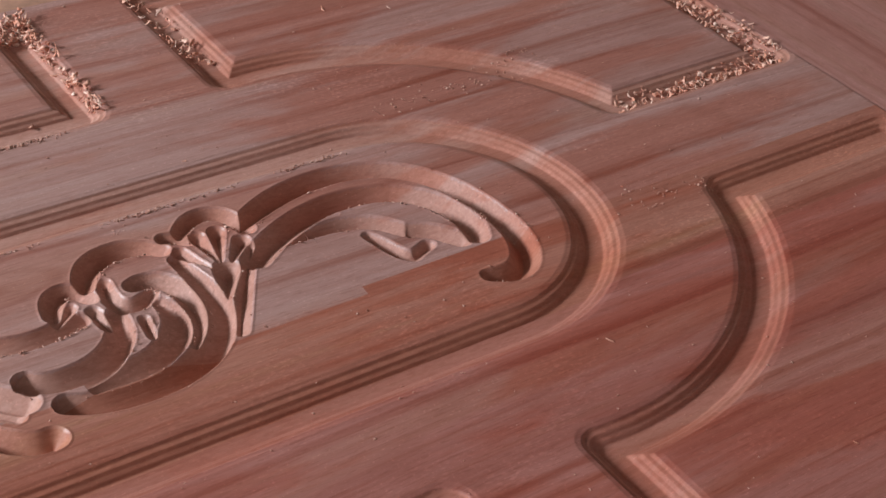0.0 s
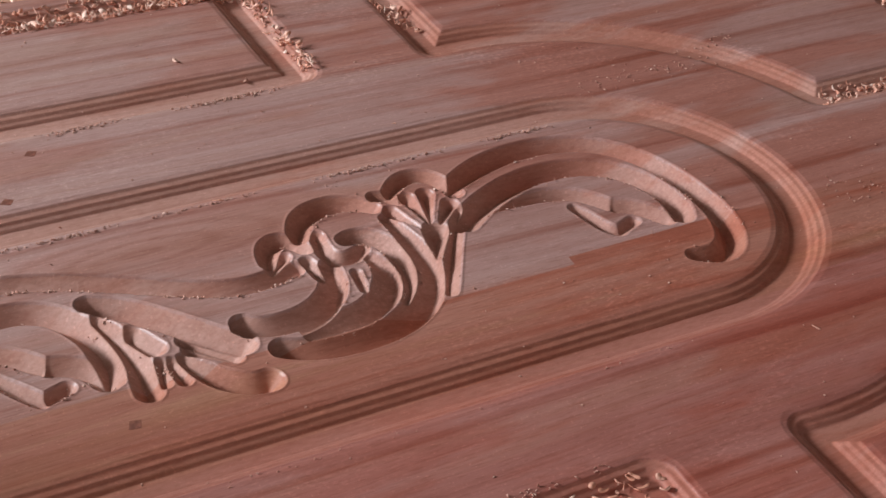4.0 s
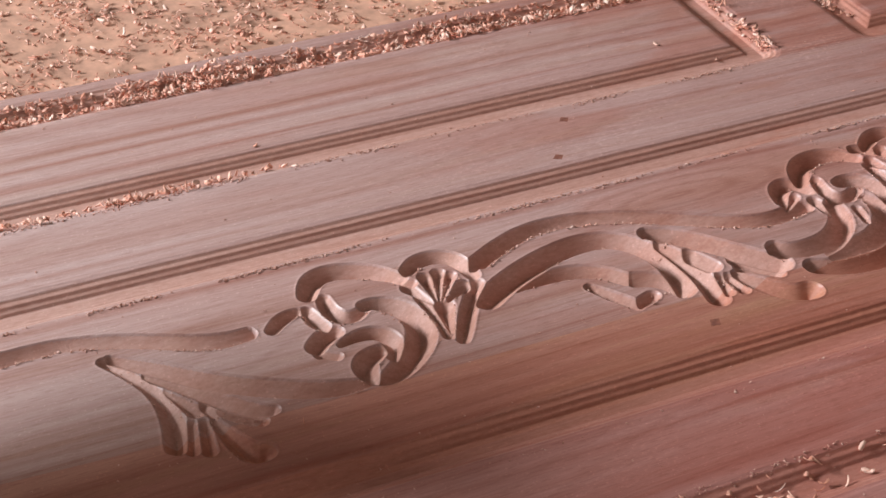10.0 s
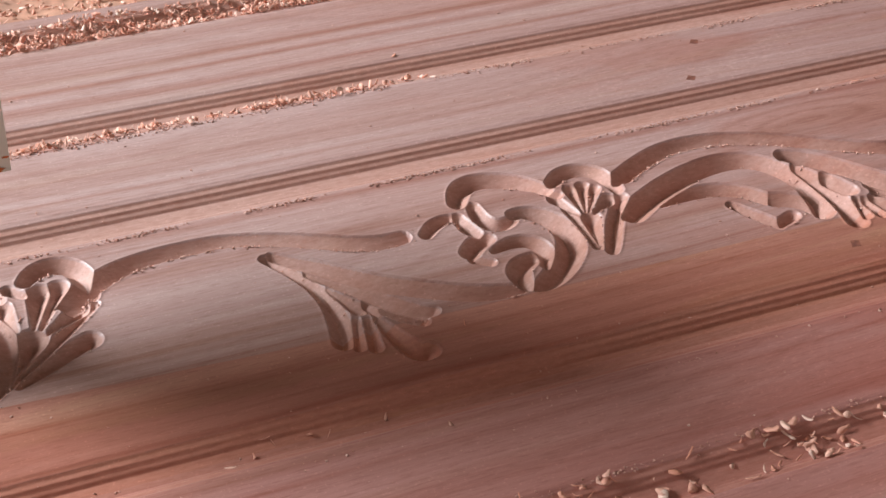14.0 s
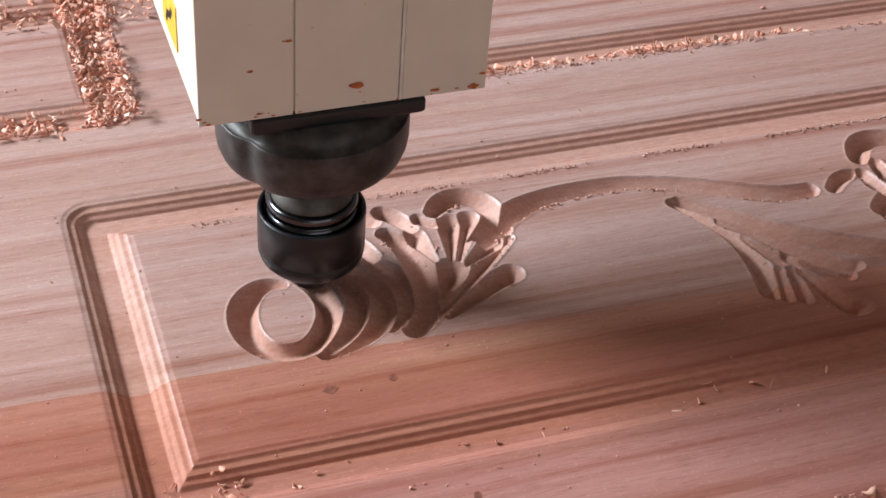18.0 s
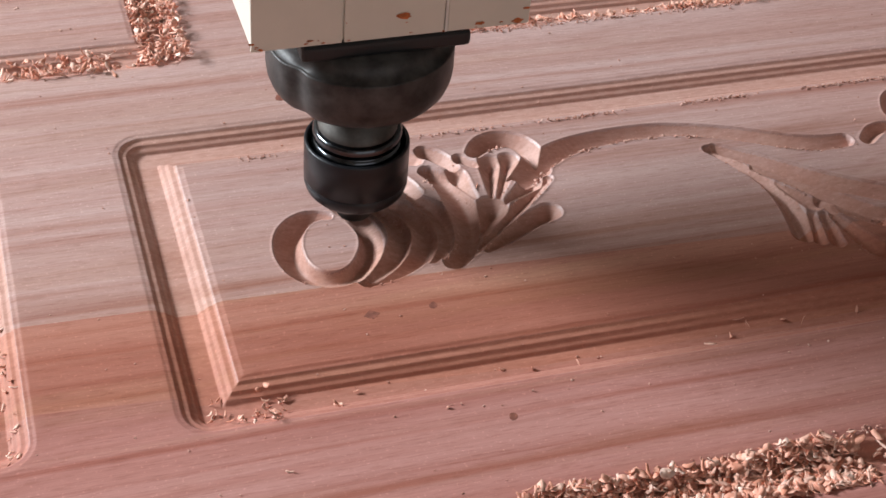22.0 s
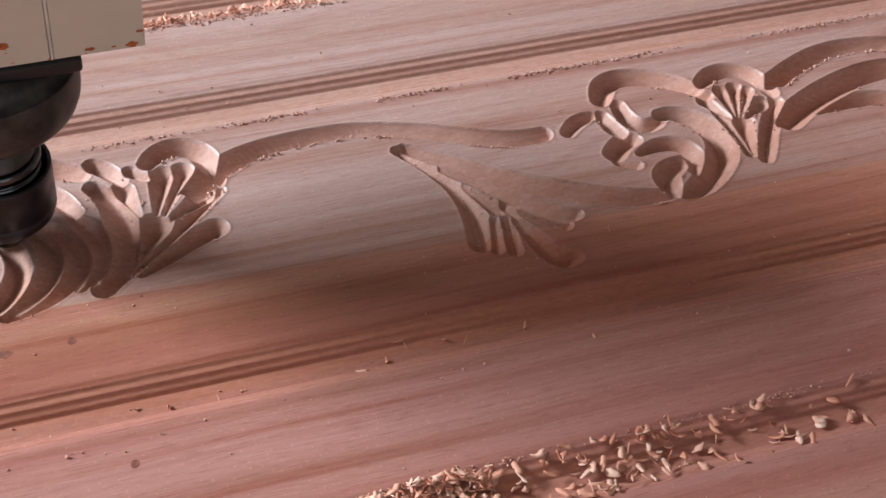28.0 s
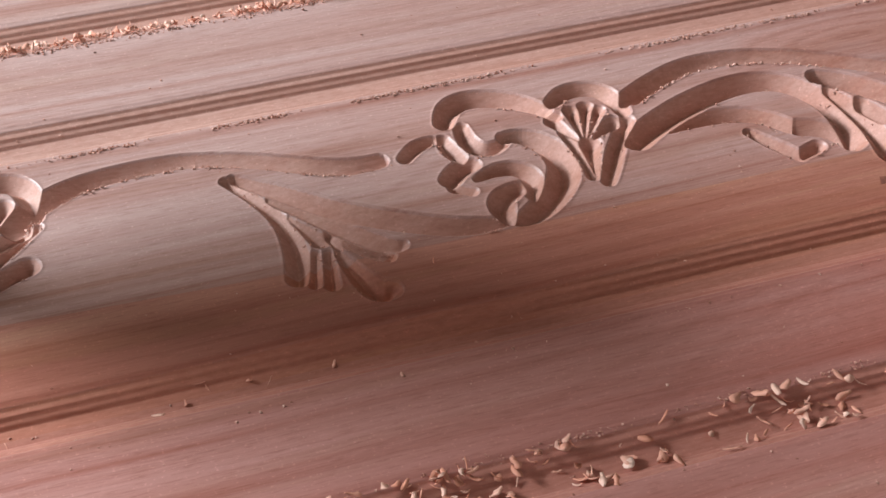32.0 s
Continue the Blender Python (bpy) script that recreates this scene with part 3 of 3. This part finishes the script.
# square plugs over old nail holes, and small knots
PLUG = plain("dark_plug_wood", (0.24, 0.085, 0.058), 0.6, 0, 0.4, 300)
for px, py, size, turn in ((0.095, -0.158, 0.0056, 5), (0.124, -0.158, 0.0034, 60), (0.615, -0.170, 0.0058, 30), (0.613, 0.009, 0.006, 10),
                           (0.637, 0.047, 0.006, 15), (0.117, 0.027, 0.0055, 8), (0.093, 0.020, 0.0055, 40), (0.110, 0.054, 0.005, 0), (0.137, -0.2335, 0.0032, 70)):
    bm = bmesh.new()
    bmesh.ops.create_circle(bm, cap_ends=True, radius=size * 0.62, segments=4 if turn < 35 else 9)
    for v in bm.verts:
        v.co.x *= 1 + 0.25 * random.random()
        v.co.y *= 0.8 + 0.2 * random.random()
    side = bmesh.ops.extrude_face_region(bm, geom=bm.faces[:])
    bmesh.ops.translate(bm, verts=[v for v in side["geom"] if isinstance(v, bmesh.types.BMVert)], vec=(0, 0, 0.0008))
    plug = mesh_object("plug", bm, PLUG, leaf, "small dark plug set flush in the wood")
    plug.matrix_local = pose(px, py, ground(px, py) - 0.0007, 0, 0, turn)

# ---------------------------------------------------------------- bed, floor and walls
bm = bmesh.new()
box(bm, -1.0, 2.2, -0.95, 0.85, -0.062, -THICK)
tagged(mesh_object("machine_bed", bm, BOARD), "brown board bed of the machine strewn with shavings", "machine bed", kind="structure")
bm = bmesh.new()
box(bm, -1.0, 2.2, -0.95, 0.85, -0.75, -0.062)
tagged(mesh_object("bed_frame", bm, BLACK), "dark steel frame under the machine bed", "bed frame", kind="structure")
bm = bmesh.new()
box(bm, -2.65, 4.6, -3.6, 2.7, -0.85, -0.75)
tagged(mesh_object("floor", bm, CONCRETE), "unseen concrete workshop floor tinted brown to warm the bounced light", "floor", kind="structure")
bm = bmesh.new()
box(bm, -2.65, 4.6, -3.6, 2.7, 3.0, 3.1)
tagged(mesh_object("ceiling", bm, WALL), "plain buff ceiling", "ceiling", kind="structure")
bm = bmesh.new()
for y0, y1, z0, z1 in ((-3.6, 0.45, -0.75, 3.0), (2.36, 2.7, -0.75, 3.0), (0.45, 2.36, -0.75, 1.23), (0.45, 2.36, 2.26, 3.0)):
    box(bm, -2.75, -2.65, y0, y1, z0, z1)
tagged(mesh_object("wall_west", bm, WALL), "plain buff plaster wall with a window opening", "wall", kind="structure")
# unseen wall, left open for the added south fill
bm = bmesh.new()
for x0, x1, z0, z1 in ((-2.65, -1.05, -0.75, 3.0), (2.05, 4.6, -0.75, 3.0), (-1.05, 2.05, 2.1, 3.0)):
    box(bm, x0, x1, -3.7, -3.6, z0, z1)
tagged(mesh_object("wall_south", bm, WALL), "plain buff plaster wall with a wide opening added for the fill light", "wall", kind="structure")
for nm, dims in (("wall_north", (-2.65, 4.6, 2.7, 2.8)), ("wall_east", (4.6, 4.7, -3.6, 2.7))):
    bm = bmesh.new()
    box(bm, *dims, -0.75, 3.0)
    tagged(mesh_object(nm, bm, WALL), "plain buff plaster wall", "wall", kind="structure")

# ---------------------------------------------------------------- the spindle
HX, HY = 0.107, -0.081
spindle = tagged(new("router_spindle"), "cream enamelled router spindle with black collet nut over the door leaf", "spindle")
spindle.location = (HX, HY, -0.002)


def spart(name, bm, mat, label="", smooth=True, parent=None):
    return mesh_object(name, bm, mat, parent or spindle, label, smooth)


BASE, TOP = 0.1180, 0.206
housing = spart("housing", box(bmesh.new(), -0.0558, 0.0677, -0.0288, 0.082, BASE + 0.0003, TOP, 0.0015), CREAM, smooth=False)
for x0, x1 in ((-0.0561, -0.0166), (-0.0158, 0.0288), (0.0304, 0.0680)):
    spart("front_panel", box(bmesh.new(), x0, x1, -0.0302, -0.0286, BASE, TOP, 0.0005), CREAM, smooth=False, parent=housing)
spart("white_bead", box(bmesh.new(), 0.0290, 0.0302, -0.0308, -0.0286, BASE + 0.0003, TOP, 0.0004), BEAD, "thin white bead along the housing", False, housing)
sticker = spart("warning_sticker", box(bmesh.new(), -0.0564, -0.0557, 0.010, 0.040, BASE + 0.0110, BASE + 0.0325, 0.0003), YELLOW, "worn yellow warning sticker", False, housing)
bm = bmesh.new()
for y0, z0, y1, z1 in ((0.0185, 0.0270, 0.0225, 0.0210), (0.0225, 0.0220, 0.0285, 0.0200), (0.0275, 0.0210, 0.0315, 0.0150)):
    d = Vector((0, z1 - z0, y0 - y1)).normalized() * 0.0016
    bm.faces.new([bm.verts.new((-0.0566, y + w * d.y, BASE + z + w * d.z)) for y, z, w in ((y0, z0, 1), (y0, z0, -1), (y1, z1, -1), (y1, z1, 1))])
spart("sticker_mark", bm, BLACK, "black bolt mark", False, sticker)
chips = [(0.0105, 0.0105, 0.0026), (0.0625, 0.0020, 0.0019), (-0.0345, 0.0240, 0.0010), (-0.0185, 0.0360, 0.0013), (0.0450, 0.0025, 0.0014), (-0.0560, 0.0040, 0.0010), (0.0660, 0.0080, 0.0011)]
chips += [(random.uniform(-0.057, 0.066), random.uniform(0.0006, 0.0035), random.uniform(0.0003, 0.0009)) for _ in range(16)]
chips += [(random.uniform(-0.055, 0.064), random.uniform(0.006, 0.09), random.uniform(0.0002, 0.0005)) for _ in range(12)]
for x, z, w in chips:
    bm = bmesh.new()
    bm.faces.new([bm.verts.new((x + w * 1.5 * (0.6 + 0.6 * random.random()) * math.cos(a), -0.03045, BASE + max(0.0002, z + w * 0.7 * (0.5 + 0.7 * random.random()) * math.sin(a)))) for a in np.arange(0, 6.2, 0.5)])
    spart("rust_stain", bm, RUST, "flaked orange rust stain", False, housing)
for x, y in ((-0.052, -0.023), (0.061, -0.023), (-0.052, 0.074), (0.061, 0.074)):
    spart("corner_screw", turned(bmesh.new(), [(0.0028, BASE - 0.003), (0.0032, BASE - 0.0023), (0.0032, BASE + 0.0005)], x, y, 16), STEEL, "", True, housing)
spart("mounting_plate", box(bmesh.new(), -0.0345, 0.0415, -0.0312, 0.066, 0.1100, BASE - 0.0002, 0.0024), BLACK, smooth=False)
bm = turned(bmesh.new(), [(0.0255, 0.0735), (0.0300, 0.0737), (0.0345, 0.0748), (0.0382, 0.0772), (0.0408, 0.0806), (0.0423, 0.0848), (0.0428, 0.0890), (0.0428, 0.1010), (0.0427, 0.1015), (0.0423, 0.1019), (0.0417, 0.1020), (0.0413, 0.1021), (0.0392, 0.1040), (0.0378, 0.1062), (0.0370, 0.1104)], n=128)
for v in bm.verts:
    # a scooped flat on the flange, front and back
    r, turn = math.hypot(v.co.x, v.co.y), math.atan2(v.co.y, v.co.x) % (2 * math.pi)
    if r > 0.033 and v.co.z < 0.1021:
        for mid in (radians(214), radians(34)):
            f = 1 - 0.055 * math.exp(-((turn - mid) / 0.14) ** 2)
            v.co.x, v.co.y = v.co.x * f, v.co.y * f
spart("nose_ring", bm, WORN)
spart("shaft_neck", turned(bmesh.new(), [(0.0188, 0.043), (0.0188, 0.0560), (0.0183, 0.0563), (0.0183, 0.0738)]), DULL, "dull turned steel neck")
spart("lock_ring", turned(bmesh.new(), [(0.0205, 0.0340), (0.0214, 0.0352), (0.0214, 0.0445), (0.0204, 0.0452), (0.0199, 0.0460), (0.0208, 0.0470), (0.0212, 0.0482), (0.0212, 0.0508), (0.0203, 0.0520), (0.0188, 0.0526)]), GLOSS, "polished dark ring inside the nut")
spart("collet_nut", turned(bmesh.new(), [(0.012, 0.0139), (0.0190, 0.0141), (0.0220, 0.0154), (0.0240, 0.0178), (0.0249, 0.0208), (0.0250, 0.0232), (0.0247, 0.0235), (0.0247, 0.0240), (0.0251, 0.0243), (0.0251, 0.0440), (0.0248, 0.0448), (0.0236, 0.0449), (0.0231, 0.0440), (0.0229, 0.0385), (0.0205, 0.0380)], n=96), NUT)
spart("cutter", turned(bmesh.new(), [(0.0020, -0.002), (0.0080, 0.000), (0.0094, 0.002), (0.0096, 0.0115), (0.0108, 0.0120), (0.0108, 0.0145)], n=48), DULL, "dusty steel cutter")

# ---------------------------------------------------------------- shavings
SHAVING, sn, sl, sb = material("fresh_shavings")
geo = sn.new("ShaderNodeNewGeometry")
sr = ramp(sn, [(0.0, (0.62, 0.25, 0.16)), (0.4, (0.74, 0.36, 0.26)), (0.8, (0.82, 0.49, 0.38)), (1.0, (0.87, 0.63, 0.53))])
sl.new(geo.outputs["Random Per Island"], sr.inputs["Fac"])
sl.new(sr.outputs["Color"], sb.inputs["Base Color"])
sb.inputs["Roughness"].default_value = 0.6


CRUMB, kn, kl, kb = material("torn_fibres")
kg = kn.new("ShaderNodeNewGeometry")
kr = ramp(kn, [(0.0, (0.48, 0.22, 0.16)), (0.6, (0.60, 0.33, 0.26)), (1.0, (0.72, 0.47, 0.39))])
kl.new(kg.outputs["Random Per Island"], kr.inputs["Fac"])
kl.new(kr.outputs["Color"], kb.inputs["Base Color"])
kb.inputs["Roughness"].default_value = 0.8


def shavings(name, label, places, seed, small=0.0026, large=0.0075, category="shavings", lie=1.0):
    """Curled thin shavings; places are rows of x, y and the height of each above the ground."""
    g = np.random.default_rng(seed)
    n, k = len(places), 5
    length, width = g.uniform(small, large, n), np.where(g.uniform(0, 1, n) < 0.5, g.uniform(0.0005, 0.0013, n), g.uniform(0.0015, 0.0034, n)) * np.clip(large / 0.008, 0.4, 1.2)
    curl, twist = g.uniform(0.3, 1.0, n) ** 2 * 3.4 * (0.4 + 0.6 * lie), g.uniform(-0.9, 0.9, n)
    u = np.linspace(-0.5, 0.5, k)
    a = u[None] * curl[:, None]
    lx = np.sin(a) / curl[:, None] * length[:, None]
    lz = (1 - np.cos(a)) / curl[:, None] * length[:, None]
    wid = width[:, None] * (1 - 0.6 * np.abs(2 * u[None]) ** 4) * (1 + 0.35 * g.normal(0, 1, (n, k)).clip(-1, 1)) * 0.5
    tw = a * 0 + twist[:, None] * u[None]
    thick = 0.00014
    pts = []
    for s, t in ((-1, -1), (1, -1), (1, 1), (-1, 1)):
        pts.append(np.stack([lx, s * wid * np.cos(tw) - t * thick * np.sin(tw), lz + s * wid * np.sin(tw) + t * thick * np.cos(tw)], -1))
    P = np.stack(pts, 2).reshape(n, -1, 3)
    yaw, pitch, roll = g.uniform(0, 6.283, n), g.normal(0, 0.45 * lie, n), g.normal(0, 0.8 * lie, n)
    cy, sy, cp, sp, cr, sr_ = np.cos(yaw), np.sin(yaw), np.cos(pitch), np.sin(pitch), np.cos(roll), np.sin(roll)
    R = np.stack([np.stack([cy * cp, cy * sp * sr_ - sy * cr, cy * sp * cr + sy * sr_], -1), np.stack([sy * cp, sy * sp * sr_ + cy * cr, sy * sp * cr - cy * sr_], -1),
                  np.stack([-sp, cp * sr_, cp * cr], -1)], 1)
    P = np.einsum("nij,nkj->nki", R, P)
    P[:, :, 2] -= P[:, :, 2].min(1, keepdims=True)
    P += np.array(places)[:, None, :]
    q = []
    for i in range(k - 1):
        for s in range(4):
            q.append((4 * i + s, 4 * i + (s + 1) % 4, 4 * i + 4 + (s + 1) % 4, 4 * i + 4 + s))
    q += [(3, 2, 1, 0), (4 * k - 4, 4 * k - 3, 4 * k - 2, 4 * k - 1)]
    faces = (np.array(q)[None] + (np.arange(n) * 4 * k)[:, None, None]).reshape(-1, 4).astype(np.int32)
    me = bpy.data.meshes.new(name)
    me.vertices.add(n * 4 * k)
    me.vertices.foreach_set("co", P.astype(np.float32).ravel())
    me.loops.add(faces.size)
    me.loops.foreach_set("vertex_index", faces.ravel())
    me.polygons.add(len(faces))
    me.polygons.foreach_set("loop_start", np.arange(len(faces), dtype=np.int32) * 4)
    me.update(calc_edges=True)
    me.materials.append(SHAVING if category == "shavings" else CRUMB)
    return tagged(new(name, me), label, category, kind="stuff")


def strewn(count, x0, x1, y0, y1, seed, heap=0.004, clump=0.0):
    """Places for shavings: even, or gathered in clumps, heaped up to a height."""
    g = np.random.default_rng(seed)
    out = []
    tries = 0
    while len(out) < count and tries < count * 12:
        tries += 1
        x, y = g.uniform(x0, x1), g.uniform(y0, y1)
        dense = 0.5 + 0.5 * noise.noise((x * 22 + seed, y * 34, seed * 1.7)) * 1.6
        if g.uniform() < clump and g.uniform() > dense:
            continue
        out.append((x, y, ground(x, y) + heap * g.uniform() * max(0.15, min(1, dense))))
    return out


shavings("groove_shavings", "orange shavings heaped in a moulded groove of the leaf", strewn(3400, 0.118, 0.82, 0.1735, 0.1985, 1, 0.007, 0.8), 11)
shavings("groove_shavings", "orange shavings packed in the groove of a corner panel", strewn(1000, 0.0265, 0.0525, 0.066, 0.21, 2, 0.008, 0.5) + strewn(220, -0.10, 0.03, 0.0625, 0.085, 3, 0.005, 1.0), 12)
shavings("groove_shavings", "curled shavings packed in a panel groove", strewn(80, -0.0850, -0.0640, -0.21, -0.01, 4, 0.001, 0.8), 13, 0.0015, 0.0045, lie=0.5)
shavings("groove_shavings", "large pale shavings lying along a panel groove", strewn(1500, 0.125, 0.275, -0.3035, -0.2775, 5, 0.006, 0.7) + strewn(110, 0.25, 0.36, -0.3035, -0.2775, 28, 0.005, 0.8) + strewn(90, 0.34, 0.58, -0.3035, -0.2775, 25, 0.004, 1.0) + strewn(90, 0.52, 0.82, -0.30, -0.279, 6, 0.002, 1.0), 14, 0.003, 0.009, lie=0.5)
shavings("groove_shavings", "orange shavings in the groove beside the arched panel", strewn(520, 1.222, 1.248, -0.06, 0.19, 7, 0.006, 0.7) + strewn(260, 1.10, 1.24, -0.068, -0.052, 8, 0.002, 0.7), 15, 0.002, 0.006)
shavings("groove_shavings", "shavings lying in the lower edge of a panel groove", strewn(420, 0.13, 0.46, 0.0635, 0.074, 9, 0.004, 1.0) + strewn(140, 0.812, 0.82, 0.075, 0.19, 10, 0.006, 0.9) + strewn(70, 0.886, 0.905, 0.10, 0.19, 21, 0.006, 0.9)
         + strewn(220, 0.107, 0.135, 0.08, 0.20, 22, 0.007, 0.9), 16, 0.002, 0.007)
shavings("bed_shavings", "drifts of orange shavings strewn on the machine bed", strewn(6000, -0.14, 0.80, 0.212, 0.47, 23, 0.005, 1.0), 17, 0.0022, 0.0075, lie=0.7)
shavings("leaf_shavings", "drift of shavings on the corner of the leaf", strewn(420, -0.10, 0.10, 0.165, 0.21, 24, 0.006, 1.0), 18)

shavings("groove_shavings", "small heap of shavings in the corner of the main panel groove", strewn(30, 0.012, 0.045, -0.2105, -0.190, 27, 0.004, 0.7) + strewn(6, 0.03, 0.09, -0.2095, -0.192, 29, 0.002, 0.9) + strewn(9, 0.08, 0.33, -0.206, -0.194, 26, 0.001, 1.0), 19, 0.002, 0.006)

# burrs left along the cuts and crumbs on the face of the leaf
g = np.random.default_rng(5)
burrs = []
for c in CUTS:
    for p, q in zip(c, c[1:]):
        t = q[:2] - p[:2]
        ln = np.hypot(*t)
        if ln < 1e-6:
            continue
        nrm = np.array([t[1], -t[0]]) / ln
        nrm = nrm if nrm[1] < 0 else -nrm
        if g.uniform() < ln * 900 * max(0.0, 0.2 + noise.noise((p[0] * 40, p[1] * 40, 3.0)) * 1.6):
            s = p[:2] + nrm * p[2] * g.uniform(0.44, 0.56) + g.normal(0, 0.0006, 2)
            burrs.append((s[0], s[1], ground(s[0], s[1]) - 0.0001))
for c, lean in zip(CUTS, LEANS):
    if lean < 0:
        # the long sweeps keep a ragged fringe of torn fibres along their lower edge
        for p, q in zip(c, c[1:]):
            t = (q[:2] - p[:2]) / (np.hypot(*(q[:2] - p[:2])) + 1e-9)
            for _ in range(g.poisson(np.hypot(*(q[:2] - p[:2])) * 2600 * max(0.0, 0.45 + noise.noise((p[0] * 30, p[1] * 30, 7.0))))):
                s = p[:2] + (q[:2] - p[:2]) * g.uniform() + np.array([t[1], -t[0]]) * (p[2] * 0.47 + g.normal(0, 0.0006))
                burrs.append((s[0], s[1], min(0.0, ground(s[0], s[1]) + 0.001)))
shavings("cut_burrs", "fine torn burrs along the edges of the carving", burrs, 31, 0.0006, 0.0020, "burrs")
edge = []
for count, x0, x1, y, spread in ((3800, 0.06, 0.95, -0.0305, 0.0009), (3600, 0.13, 0.80, 0.0612, 0.0013), (260, 0.10, 0.90, -0.2215, 0.0012), (1500, 0.13, 0.80, -0.2765, 0.0012),
                                (260, 0.96, 1.09, 0.016, 0.004), (240, 0.95, 1.08, 0.000, 0.004), (160, 1.03, 1.09, -0.150, 0.008), (70, 0.77, 0.81, -0.040, 0.004)):
    for x in g.uniform(x0, x1, count):
        if g.uniform() < 0.25 + 0.9 * noise.noise((x * 26, y * 90, 1.0)):
            edge.append((x, y + g.normal(0, spread)))
shavings("edge_crumbs", "fine crumbs along the edges of the mouldings", [(x, y, ground(x, y)) for x, y in edge], 32, 0.0005, 0.0016, "crumbs")
crumbs = [(g.uniform(-0.1, 1.28), g.uniform(-0.40, 0.205)) for _ in range(1000)]
shavings("wood_crumbs", "small crumbs of wood scattered over the leaf", [(x, y, ground(x, y)) for x, y in crumbs], 33, 0.0004, 0.0013, "crumbs", 0.3)
flakes = [(g.uniform(-0.1, 1.28), g.uniform(-0.40, 0.205)) for _ in range(26)]
shavings("loose_shavings", "single loose shavings lying on the leaf", [(x, y, ground(x, y)) for x, y in flakes], 34, 0.0025, 0.006, lie=0.25)
